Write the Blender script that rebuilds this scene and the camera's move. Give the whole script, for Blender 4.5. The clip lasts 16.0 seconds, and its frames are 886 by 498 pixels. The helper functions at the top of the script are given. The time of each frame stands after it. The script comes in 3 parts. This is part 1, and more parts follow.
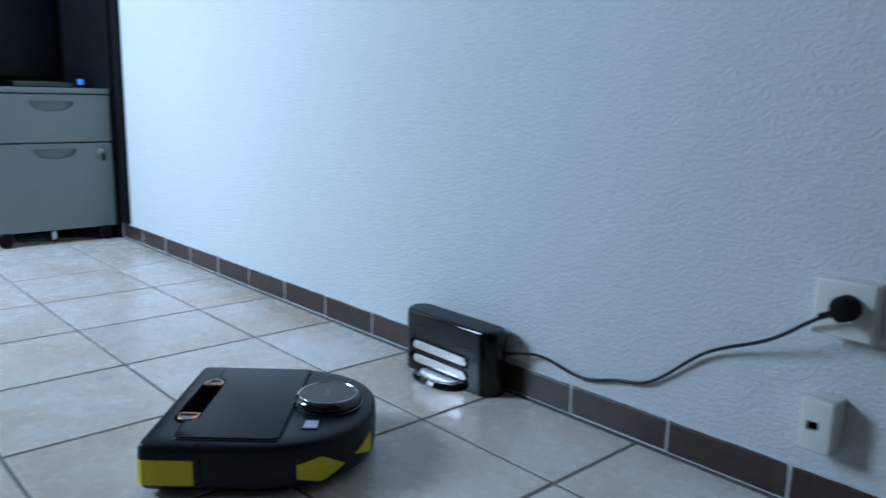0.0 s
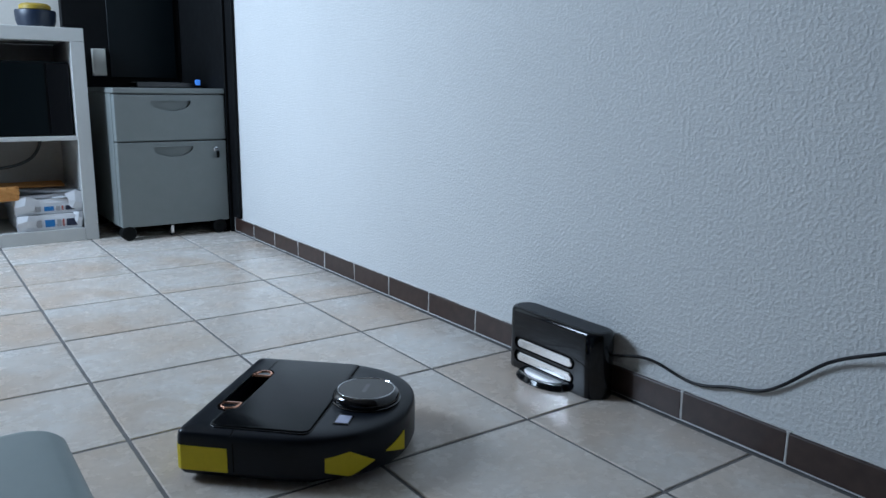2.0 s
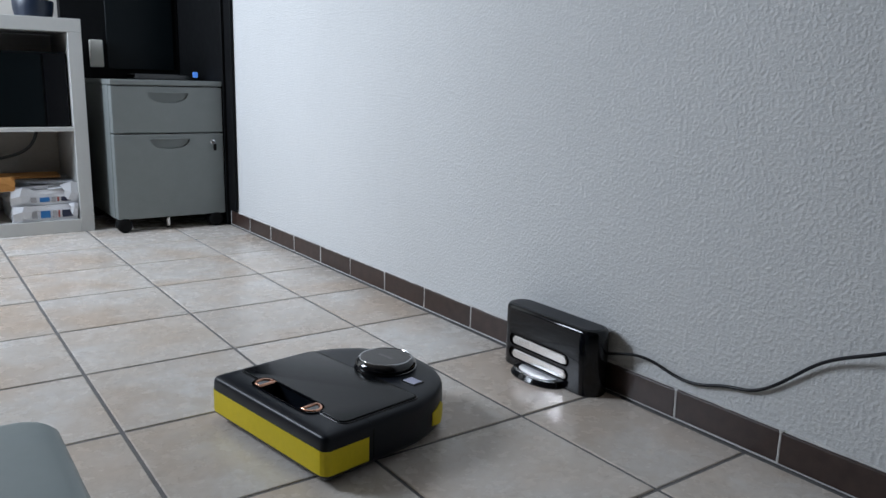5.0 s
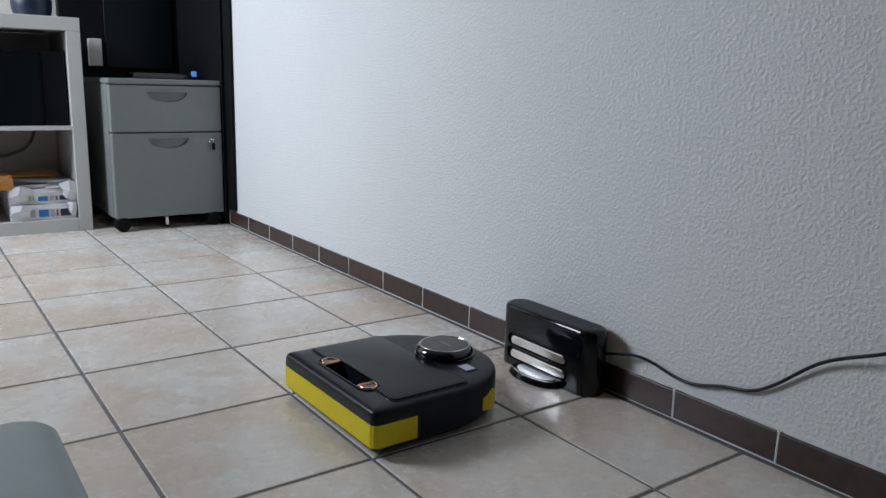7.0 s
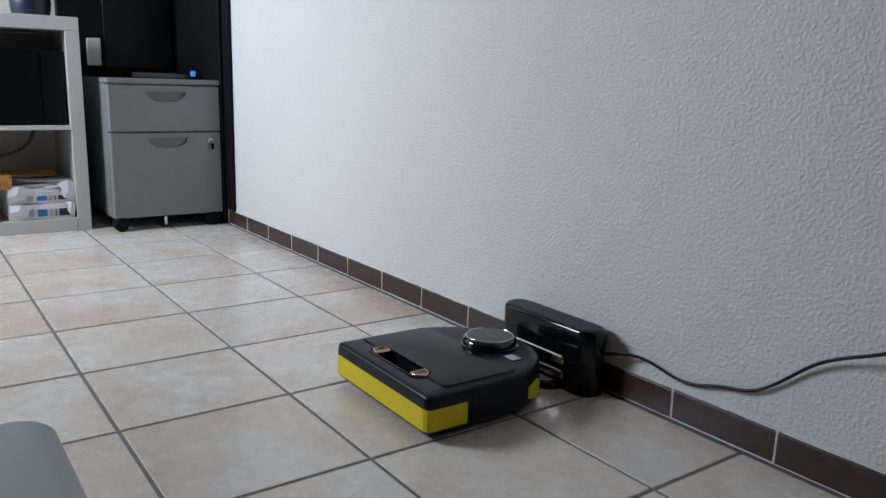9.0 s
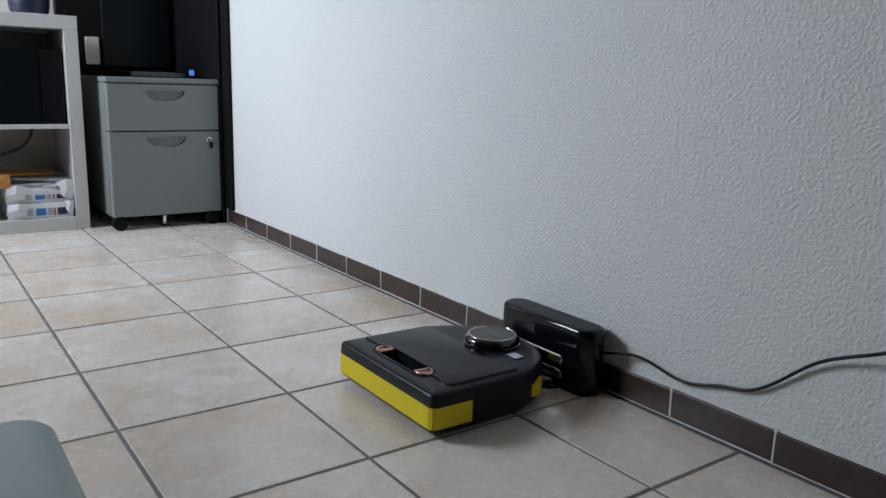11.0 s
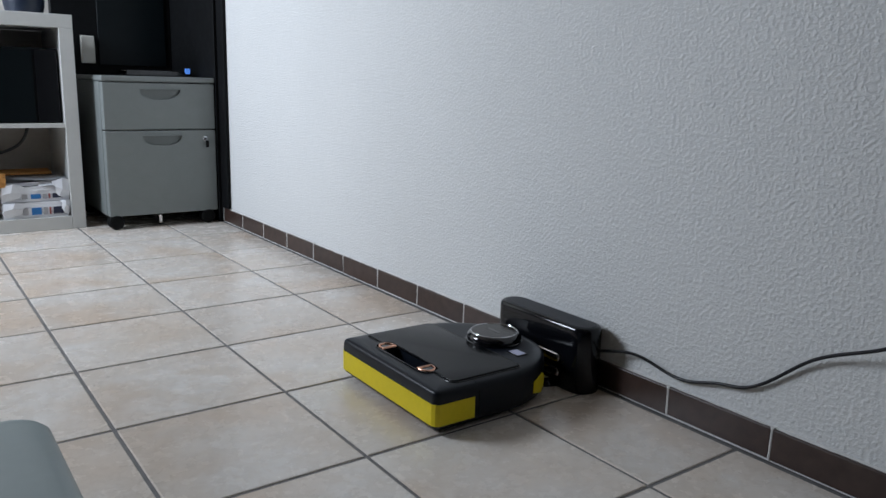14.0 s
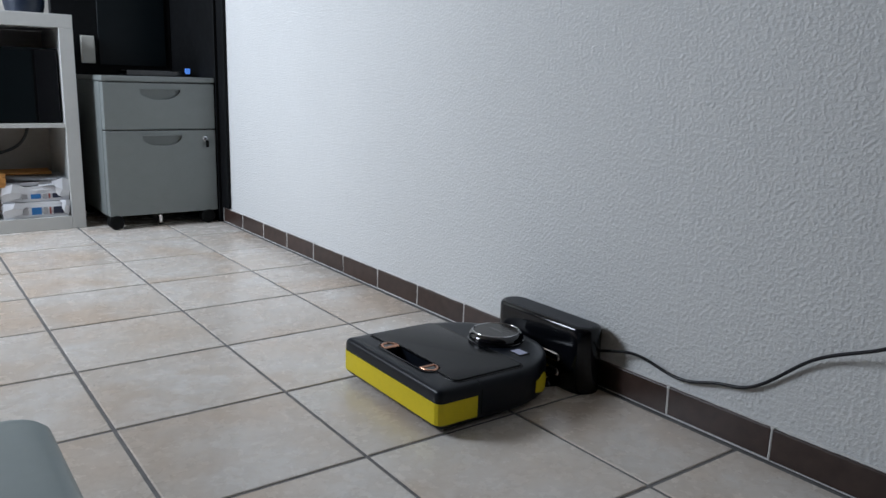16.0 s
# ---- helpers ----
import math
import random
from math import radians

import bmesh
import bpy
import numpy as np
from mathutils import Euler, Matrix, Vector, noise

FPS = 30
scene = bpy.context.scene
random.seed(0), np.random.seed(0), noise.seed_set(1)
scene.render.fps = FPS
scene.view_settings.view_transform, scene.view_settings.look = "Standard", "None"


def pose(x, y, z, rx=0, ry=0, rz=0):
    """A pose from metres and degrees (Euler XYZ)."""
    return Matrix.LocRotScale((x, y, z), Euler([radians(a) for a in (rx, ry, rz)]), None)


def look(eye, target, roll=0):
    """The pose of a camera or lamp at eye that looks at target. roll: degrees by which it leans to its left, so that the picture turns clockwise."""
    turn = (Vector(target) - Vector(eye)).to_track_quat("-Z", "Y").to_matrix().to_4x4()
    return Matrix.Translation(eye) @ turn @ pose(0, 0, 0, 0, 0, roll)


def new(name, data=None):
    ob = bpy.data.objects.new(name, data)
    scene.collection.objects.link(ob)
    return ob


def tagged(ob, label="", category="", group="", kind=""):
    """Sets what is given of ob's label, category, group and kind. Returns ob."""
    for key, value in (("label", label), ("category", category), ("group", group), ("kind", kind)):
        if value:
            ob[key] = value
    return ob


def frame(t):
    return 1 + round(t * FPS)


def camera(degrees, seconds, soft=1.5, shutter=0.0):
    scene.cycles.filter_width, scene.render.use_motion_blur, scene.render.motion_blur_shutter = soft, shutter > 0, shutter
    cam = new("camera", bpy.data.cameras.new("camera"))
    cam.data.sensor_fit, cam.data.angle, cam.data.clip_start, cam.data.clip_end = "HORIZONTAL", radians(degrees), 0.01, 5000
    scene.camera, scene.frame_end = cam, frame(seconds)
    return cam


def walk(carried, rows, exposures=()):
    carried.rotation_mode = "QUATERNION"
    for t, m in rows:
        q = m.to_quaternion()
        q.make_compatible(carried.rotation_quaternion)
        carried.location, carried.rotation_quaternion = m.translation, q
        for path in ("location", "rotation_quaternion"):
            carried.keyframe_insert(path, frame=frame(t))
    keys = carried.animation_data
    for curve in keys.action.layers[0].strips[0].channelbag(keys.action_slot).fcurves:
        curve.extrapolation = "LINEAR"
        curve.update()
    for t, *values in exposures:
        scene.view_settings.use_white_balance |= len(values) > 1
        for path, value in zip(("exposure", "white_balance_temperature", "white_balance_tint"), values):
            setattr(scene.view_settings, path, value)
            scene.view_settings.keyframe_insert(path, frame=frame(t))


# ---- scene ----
cam = camera(59.75, 16.0, soft=1.5, shutter=0.5)
EYE = (-0.9148, -1.6538, 0.6053)
PATH = [
    (0, (-0.9021, -1.6712, 0.6015), (0.4218, -0.2238, 0.2112), 1.34),
    (0.2, (-0.9080, -1.6625, 0.6025), (0.3460, -0.1570, 0.2087), 1.19),
    (0.5, (-0.9134, -1.6554, 0.6037), (0.2765, -0.0978, 0.2063), 0.94),
    (0.7, (-0.9146, -1.6540, 0.6048), (0.2360, -0.0683, 0.2045), 0.75),
    (1, EYE, (0.2214, -0.0577, 0.2034), 0.60),
    (1.5, EYE, (0.2151, -0.0537, 0.2016), 0.63),
    (2, EYE, (0.2139, -0.0533, 0.1997), 0.67),
    (2.5, EYE, (0.2145, -0.0542, 0.1980), 0.73),
    (3, EYE, (0.2168, -0.0569, 0.1939), 0.94),
    (3.5, EYE, (0.2174, -0.0577, 0.1925), 1.09),
    (4, EYE, (0.2183, -0.0587, 0.1910), 1.27),
    (6.5, EYE, (0.2226, -0.0623, 0.1891), 1.51),
    (7, EYE, (0.2238, -0.0631, 0.1889), 1.56),
    (8, EYE, (0.2246, -0.0637, 0.1890), 1.57),
    (9, EYE, (0.2261, -0.0647, 0.1890), 1.62),
    (11.5, EYE, (0.2291, -0.0676, 0.1864), 1.67),
    (12, EYE, (0.2303, -0.0687, 0.1856), 1.64),
    (12.5, EYE, (0.2309, -0.0691, 0.1855), 1.63),
    (13, EYE, (0.2320, -0.0701, 0.1850), 1.61),
    (13.5, EYE, (0.2347, -0.0723, 0.1840), 1.60),
    (14, EYE, (0.2349, -0.0726, 0.1833), 1.59),
    (16, EYE, (0.2348, -0.0726, 0.1832), 1.59),
]
walk(cam, [(t, look(eye, target, roll)) for t, eye, target, roll in PATH],
     exposures=[(0, 0.38, 4630, 2), (0.5, 0.28, 4760, 2), (1.5, 0.20, 4970, 3.5), (2.5, 0.19, 5230, 6),
                (4, 0.20, 5620, 9), (7, 0.22, 5850, 10), (16, 0.22, 5850, 10)])

# ---- world and light ----
world = bpy.data.worlds.new("sky")
scene.world = world
world.use_nodes = True
wn = world.node_tree
sky = wn.nodes.new("ShaderNodeTexSky")
sky.sky_type = "NISHITA"
sky.sun_disc = False
sky.sun_elevation = radians(35)
sky.sun_rotation = radians(200)
wn.nodes["Background"].inputs["Strength"].default_value = 0.12
wn.links.new(sky.outputs["Color"], wn.nodes["Background"].inputs["Color"])

# daylight through the window opening in the west wall
WIN_Y0, WIN_Y1, WIN_Z0, WIN_Z1 = 0.85, 1.90, 1.15, 2.25
ROOM_W, ROOM_S, ROOM_N, ROOM_H = -2.1, -4.6, 2.15, 2.60
WALL_X = 0.240
lamp = bpy.data.lights.new("window_daylight", "AREA")
lamp.shape, lamp.size, lamp.size_y, lamp.energy, lamp.color = "RECTANGLE", 1.00, 1.05, 71, (0.93, 0.97, 1.0)
lamp_ob = new("window_daylight", lamp)
lamp_ob.matrix_world = look((ROOM_W - 0.12, (WIN_Y0 + WIN_Y1) / 2, (WIN_Z0 + WIN_Z1) / 2), (0.0, 0.5, 0.0))


# ---- materials ----
class Mat:
    def __init__(self, name, rough=0.5, metal=0.0, color=(0.5, 0.5, 0.5), coat=0.0, spec=0.5):
        self.m = bpy.data.materials.new(name)
        self.m.use_nodes = True
        self.t = self.m.node_tree
        self.b = self.t.nodes["Principled BSDF"]
        self.b.inputs["Base Color"].default_value = (*color, 1)
        self.b.inputs["Roughness"].default_value = rough
        self.b.inputs["Metallic"].default_value = metal
        self.b.inputs["Coat Weight"].default_value = coat
        self.b.inputs["Specular IOR Level"].default_value = spec
        self.c = self.t.nodes.new("ShaderNodeTexCoord")

    def node(self, kind, **values):
        n = self.t.nodes.new(kind)
        for k, v in values.items():
            n.inputs[k].default_value = v
        return n

    def link(self, a, b):
        self.t.links.new(a, b)

    def noise(self, scale, detail=4.0, rough=0.55, stretch=None, world=False):
        n = self.node("ShaderNodeTexNoise", Scale=scale, Detail=detail, Roughness=rough)
        src = self.c.outputs["Object"]
        if world:
            src = self.node("ShaderNodeNewGeometry").outputs["Position"]
        if stretch:
            m = self.node("ShaderNodeMapping", Scale=stretch)
            self.link(src, m.inputs["Vector"])
            src = m.outputs["Vector"]
        self.link(src, n.inputs["Vector"])
        return n.outputs["Fac"]

    def ramp(self, fac, stops):
        r = self.t.nodes.new("ShaderNodeValToRGB")
        e = r.color_ramp.elements
        while len(e) < len(stops):
            e.new(0.5)
        for el, (p, col) in zip(e, stops):
            el.position = p
            el.color = (*col, 1)
        self.link(fac, r.inputs["Fac"])
        return r.outputs["Color"]

    def mix(self, a, b, fac, blend="MIX"):
        n = self.t.nodes.new("ShaderNodeMix")
        n.data_type, n.blend_type = "RGBA", blend
        for src, i in ((fac, 0), (a, 6), (b, 7)):
            if isinstance(src, (int, float)):
                n.inputs[i].default_value = src
            elif isinstance(src, tuple):
                n.inputs[i].default_value = (*src, 1)
            else:
                self.link(src, n.inputs[i])
        return n.outputs[2]

    def base(self, col):
        self.link(col, self.b.inputs["Base Color"])
        return self

    def roughness(self, fac, lo, hi):
        n = self.node("ShaderNodeMapRange")
        n.inputs["To Min"].default_value, n.inputs["To Max"].default_value = lo, hi
        self.link(fac, n.inputs["Value"])
        self.link(n.outputs["Result"], self.b.inputs["Roughness"])
        return self

    def bump(self, height, strength, distance):
        n = self.node("ShaderNodeBump", Strength=strength, Distance=distance)
        self.link(height, n.inputs["Height"])
        prior = self.b.inputs["Normal"]
        if prior.is_linked:
            self.link(prior.links[0].from_socket, n.inputs["Normal"])
        self.link(n.outputs["Normal"], prior)
        return self


def plain(name, color, rough, metal=0.0, vary=0.12, scale=60, coat=0.0, bump=0.0, spec=0.5):
    """A coat of one colour with faint mottling at two scales."""
    k = Mat(name, rough, metal, color, coat, spec)
    lo, hi = tuple(c * (1 - vary) for c in color), tuple(min(1, c * (1 + vary)) for c in color)
    fine = k.ramp(k.noise(scale), [(0.3, lo), (0.7, hi)])
    wide = k.ramp(k.noise(scale / 9, 2), [(0.3, lo), (0.7, hi)])
    k.base(k.mix(fine, wide, 0.5))
    k.roughness(k.noise(scale * 0.6), max(0.02, rough * 0.85), min(1, rough * 1.15))
    if bump:
        k.bump(k.noise(scale * 6, 3), bump, 0.0006)
    return k.m


def plaster_material():
    k = Mat("white_spatter_plaster", 0.9, spec=0.2)
    k.base(k.mix(k.ramp(k.noise(1.3, 3), [(0.3, (0.60, 0.60, 0.592)), (0.7, (0.66, 0.66, 0.652))]),
                 k.ramp(k.noise(90, 5), [(0.3, (0.59, 0.59, 0.582)), (0.7, (0.67, 0.67, 0.662))]), 0.4))
    lumps = k.ramp(k.noise(150, 2.2, 0.5), [(0.40, (0, 0, 0)), (0.80, (1, 1, 1))])
    k.bump(lumps, 0.62, 0.0024)
    k.bump(k.noise(55, 2.0, 0.5), 0.20, 0.0030)
    k.bump(k.noise(400, 3), 0.24, 0.0008)
    return k.m


def tile_material():
    k = Mat("beige_stoneware", 0.34, spec=0.45)
    info = k.t.nodes.new("ShaderNodeObjectInfo")
    shift = k.t.nodes.new("ShaderNodeVectorMath")
    shift.operation = "MULTIPLY_ADD"
    k.link(k.c.outputs["Object"], shift.inputs[0])
    shift.inputs[1].default_value = (1, 1, 1)
    seed = k.t.nodes.new("ShaderNodeVectorMath")
    seed.operation = "SCALE"
    seed.inputs[0].default_value = (37.0, 53.0, 19.0)
    k.link(info.outputs["Random"], seed.inputs["Scale"])
    k.link(seed.outputs["Vector"], shift.inputs[2])

    def n(scale, detail, rough=0.6):
        x = k.node("ShaderNodeTexNoise", Scale=scale, Detail=detail, Roughness=rough)
        k.link(shift.outputs["Vector"], x.inputs["Vector"])
        return x.outputs["Fac"]
    cloud = k.ramp(n(5.0, 3, 0.5), [(0.30, (0.66, 0.59, 0.515)), (0.5, (0.72, 0.675, 0.625)), (0.70, (0.765, 0.74, 0.705))])
    blush = k.ramp(n(3.6, 3, 0.5), [(0.45, (0, 0, 0)), (0.68, (0.75, 0.75, 0.75))])
    body = k.mix(cloud, (0.63, 0.505, 0.395), blush)
    vein = k.ramp(n(10, 4, 0.5), [(0.52, (0, 0, 0)), (0.76, (0.40, 0.40, 0.40))])
    body = k.mix(body, (0.53, 0.42, 0.31), vein)
    crackle = k.ramp(n(20, 7, 0.68), [(0.47, (0, 0, 0)), (0.53, (0.26, 0.26, 0.26)), (0.60, (0, 0, 0))])
    body = k.mix(body, (0.50, 0.42, 0.34), crackle)
    grain = k.ramp(n(75, 5, 0.7), [(0.35, (0.95, 0.945, 0.94)), (0.65, (1.0, 1.0, 1.0))])
    body = k.mix(body, grain, 1.0, "MULTIPLY")
    tone = k.ramp(info.outputs["Random"], [(0.0, (0.91, 0.90, 0.89)), (1.0, (1.0, 1.0, 1.0))])
    k.base(k.mix(body, tone, 1.0, "MULTIPLY"))
    k.roughness(n(24, 4), 0.17, 0.36)
    k.bump(n(22, 2), 0.08, 0.0010)
    return k.m


def skirting_material():
    k = Mat("brown_stoneware", 0.32)
    info = k.t.nodes.new("ShaderNodeObjectInfo")
    tone = k.ramp(info.outputs["Random"], [(0.0, (0.85, 0.85, 0.85)), (1.0, (1, 1, 1))])
    body = k.ramp(k.noise(40, 4, world=True), [(0.3, (0.036, 0.021, 0.017)), (0.7, (0.060, 0.037, 0.030))])
    k.base(k.mix(body, tone, 1.0, "MULTIPLY"))
    k.roughness(k.noise(60), 0.26, 0.42)
    k.bump(k.noise(160), 0.1, 0.0006)
    return k.m


M_PLASTER = plaster_material()
M_TILE = tile_material()
M_SKIRT = skirting_material()
M_GROUT = plain("grey_grout", (0.155, 0.148, 0.146), 0.9, vary=0.25, scale=180, bump=0.4)
M_WHITE_GROUT = plain("white_grout", (0.60, 0.59, 0.57), 0.9, vary=0.12, scale=180, bump=0.3)
# assumed dark tone for the unseen walls, holds down their bounce light
M_BACKWALL = plain("brown_wall_paint", (0.12, 0.10, 0.085), 0.9, vary=0.06, scale=80, bump=0.3)
M_NORTH = plain("pale_beige_wall_paint", (0.62, 0.59, 0.54), 0.9, vary=0.06, scale=80, bump=0.3)
# the ceiling is never seen; its brown is chosen to weaken the fill
M_CEIL = plain("wood_clad_ceiling", (0.30, 0.26, 0.21), 0.9, vary=0.03, scale=40)
M_SHELL = plain("black_satin_plastic", (0.0066, 0.0084, 0.0130), 0.34, vary=0.18, scale=300, spec=0.22)
M_GLOSS = plain("black_gloss_plastic", (0.010, 0.011, 0.013), 0.16, vary=0.15, scale=120, coat=0.3)
M_LID = plain("black_gloss_lid", (0.0040, 0.0046, 0.0058), 0.20, vary=0.2, scale=400, spec=0.14)
M_PIANO = plain("black_piano_plastic", (0.004, 0.0044, 0.006), 0.08, vary=0.1, scale=60, spec=0.38)
M_TURRET = plain("polished_black_plastic", (0.005, 0.005, 0.007), 0.06, vary=0.1, scale=60, coat=0.6)
M_RUBBER = plain("black_rubber", (0.006, 0.006, 0.006), 0.8, vary=0.2, scale=200, spec=0.15)
M_CABLE = plain("black_cable_jacket", (0.006, 0.006, 0.008), 0.35, vary=0.2, scale=200, spec=0.25)
M_COPPER = plain("copper_trim", (0.78, 0.42, 0.28), 0.24, 1.0, vary=0.08, scale=300)
M_CHROME = plain("chrome", (0.72, 0.73, 0.75), 0.10, 1.0, vary=0.05, scale=300)
M_INLAY = plain("satin_bright_metal", (0.80, 0.80, 0.80), 0.42, 0.4, vary=0.03, scale=300)
M_SILVER = plain("brushed_steel_strip", (0.70, 0.675, 0.65), 0.21, 1.0, vary=0.08, scale=400)
M_YELLOW = plain("yellow_vinyl_tape", (0.70, 0.555, 0.010), 0.48, vary=0.06, scale=120, bump=0.08, spec=0.25)
M_CAP = plain("smoked_turret_cap", (0.026, 0.021, 0.018), 0.12, vary=0.1, scale=200, spec=0.4)
M_CABINET = plain("grey_lacquered_steel", (0.200, 0.217, 0.211), 0.42, vary=0.05, scale=220, bump=0.12)
M_CABDARK = plain("dark_grey_cable", (0.10, 0.105, 0.105), 0.5, vary=0.05, scale=200)
M_WOODWHITE = plain("white_foil_board", (0.58, 0.58, 0.56), 0.45, vary=0.03, scale=60, bump=0.05)
M_BLACKBOARD = plain("black_wood_board", (0.0045, 0.0048, 0.0055), 0.6, vary=0.25, scale=50, spec=0.12)
M_PAPER = plain("white_paper", (0.72, 0.73, 0.76), 0.8, vary=0.05, scale=120, bump=0.2)
M_KRAFT = plain("ochre_envelope_paper", (0.52, 0.25, 0.065), 0.8, vary=0.08, scale=100)
M_BLUE = plain("print_blue", (0.03, 0.17, 0.45), 0.6)
M_NAVY = plain("print_navy", (0.015, 0.02, 0.05), 0.6)
M_RED = plain("print_red", (0.35, 0.10, 0.09), 0.6)
M_GREY = plain("print_grey", (0.38, 0.38, 0.40), 0.7)
M_SOCKET = plain("ivory_white_plastic", (0.70, 0.69, 0.63), 0.35, vary=0.03, scale=120)
M_TUB = plain("pale_aqua_plastic", (0.30, 0.345, 0.345), 0.4, vary=0.04, scale=60)
M_BAGBLUE = plain("dark_blue_canister_plastic", (0.006, 0.012, 0.028), 0.4, vary=0.2)
M_BAGYEL = plain("yellow_plastic", (0.34, 0.24, 0.02), 0.4)
M_SCREENBLACK = plain("dark_glass_panel", (0.004, 0.0065, 0.008), 0.3, vary=0.1, scale=30, spec=0.12)


def glow(name, color, strength, rough=0.2):
    k = Mat(name, rough, 0.0, color)
    k.b.inputs["Emission Color"].default_value = (*color, 1)
    k.b.inputs["Emission Strength"].default_value = strength
    return k.m


M_DISPLAY = glow("lit_lcd", (0.30, 0.31, 0.42), 0.12, 0.1)
M_LED = glow("blue_indicator", (0.10, 0.25, 0.70), 0.55)


# ---- mesh helpers ----
def part(name, bm, material, parent=None, label=""):
    """Links a bmesh as one mesh object under a thing or a part."""
    me = bpy.data.meshes.new(name)
    bm.normal_update()
    bm.to_mesh(me)
    bm.free()
    me.materials.append(material)
    ob = new(name, me)
    if parent is not None:
        ob.parent = parent
    if label:
        ob["label"] = label
    return ob


def share(name, me, parent, place):
    ob = new(name, me)
    ob.parent = parent
    ob.matrix_basis = place
    return ob


def smooth(ob, angle=35):
    for p in ob.data.polygons:
        p.use_smooth = True
    ob.data.set_sharp_from_angle(angle=radians(angle))
    return ob


def empty(name, x=0, y=0, z=0, rz=0):
    ob = new(name)
    ob.empty_display_size = 0.05
    ob.matrix_basis = pose(x, y, z, 0, 0, rz)
    return ob


def box(x0, x1, y0, y1, z0, z1, bevel=0.0, seg=2, bm=None):
    b = bmesh.new()
    bmesh.ops.create_cube(b, size=1)
    bmesh.ops.scale(b, vec=(x1 - x0, y1 - y0, z1 - z0), verts=b.verts)
    bmesh.ops.translate(b, vec=((x0 + x1) / 2, (y0 + y1) / 2, (z0 + z1) / 2), verts=b.verts)
    if bevel:
        bmesh.ops.bevel(b, geom=b.edges[:], offset=bevel, segments=seg, affect="EDGES", profile=0.5)
    return join(bm, b)


def join(bm, b):
    if bm is None:
        return b
    me = bpy.data.meshes.new("scratch")
    b.to_mesh(me)
    b.free()
    bm.from_mesh(me)
    bpy.data.meshes.remove(me)
    return bm


def loft(rings, cap0=True, cap1=True, closed=True):
    """Rings of equal length, each a list of points, joined into one skin."""
    b = bmesh.new()
    vs = [[b.verts.new(p) for p in ring] for ring in rings]
    n = len(rings[0])
    for lo, hi in zip(vs, vs[1:]):
        for i in range(n if closed else n - 1):
            j = (i + 1) % n
            b.faces.new((lo[i], lo[j], hi[j], hi[i]))
    if cap0:
        b.faces.new(vs[0][::-1])
    if cap1:
        b.faces.new(vs[-1])
    bmesh.ops.recalc_face_normals(b, faces=b.faces)
    return b


def lathe(profile, n=40, cx=0, cy=0):
    rings = [[(cx + r * math.cos(2 * math.pi * i / n), cy + r * math.sin(2 * math.pi * i / n), z) for i in range(n)] for r, z in profile]
    return loft(rings)


def rounded(x0, x1, y0, y1, r, n=6):
    """A rounded rectangle, anticlockwise."""
    out = []
    for cx, cy, a in ((x1 - r, y1 - r, 0), (x0 + r, y1 - r, 90), (x0 + r, y0 + r, 180), (x1 - r, y0 + r, 270)):
        for i in range(n + 1):
            w = radians(a + 90 * i / n)
            out.append((cx + r * math.cos(w), cy + r * math.sin(w)))
    return out


def inset(outline, d):
    """The outline moved inwards by d along its normals (outline anticlockwise)."""
    n = len(outline)
    out = []
    for i in range(n):
        a, b = Vector(outline[i - 1]), Vector(outline[(i + 1) % n])
        t = (b - a).normalized()
        out.append((outline[i][0] - t.y * d, outline[i][1] + t.x * d))
    return out


def tube(points, radius, name, material, parent=None, label="", res=8):
    cu = bpy.data.curves.new(name, "CURVE")
    cu.dimensions, cu.bevel_depth, cu.bevel_resolution, cu.resolution_u, cu.use_fill_caps = "3D", radius, 3, res, True
    sp = cu.splines.new("NURBS")
    sp.points.add(len(points) - 1)
    for p, c in zip(sp.points, points):
        p.co = (*c, 1)
    sp.use_endpoint_u, sp.order_u = True, 4
    tmp = bpy.data.objects.new("scratch", cu)
    scene.collection.objects.link(tmp)
    me = bpy.data.meshes.new_from_object(tmp.evaluated_get(bpy.context.evaluated_depsgraph_get()))
    bpy.data.objects.remove(tmp)
    bpy.data.curves.remove(cu)
    me.name = name
    me.materials.clear()
    me.materials.append(material)
    for p in me.polygons:
        p.use_smooth = True
    ob = new(name, me)
    if parent is not None:
        ob.parent = parent
    if label:
        ob["label"] = label
    return ob


def carve(ob, cutter_bm):
    """Cuts the cutter's volume out of ob's mesh."""
    me = bpy.data.meshes.new("scratch")
    cutter_bm.to_mesh(me)
    cutter_bm.free()
    c = bpy.data.objects.new("scratch", me)
    scene.collection.objects.link(c)
    c.parent = ob.parent
    bpy.context.view_layer.update()
    mod = ob.modifiers.new("cut", "BOOLEAN")
    mod.operation, mod.object, mod.solver = "DIFFERENCE", c, "EXACT"
    out = bpy.data.meshes.new_from_object(ob.evaluated_get(bpy.context.evaluated_depsgraph_get()))
    ob.modifiers.clear()
    old = ob.data
    out.name = old.name
    ob.data = out
    bpy.data.objects.remove(c)
    bpy.data.meshes.remove(me)
    bpy.data.meshes.remove(old)
    return ob


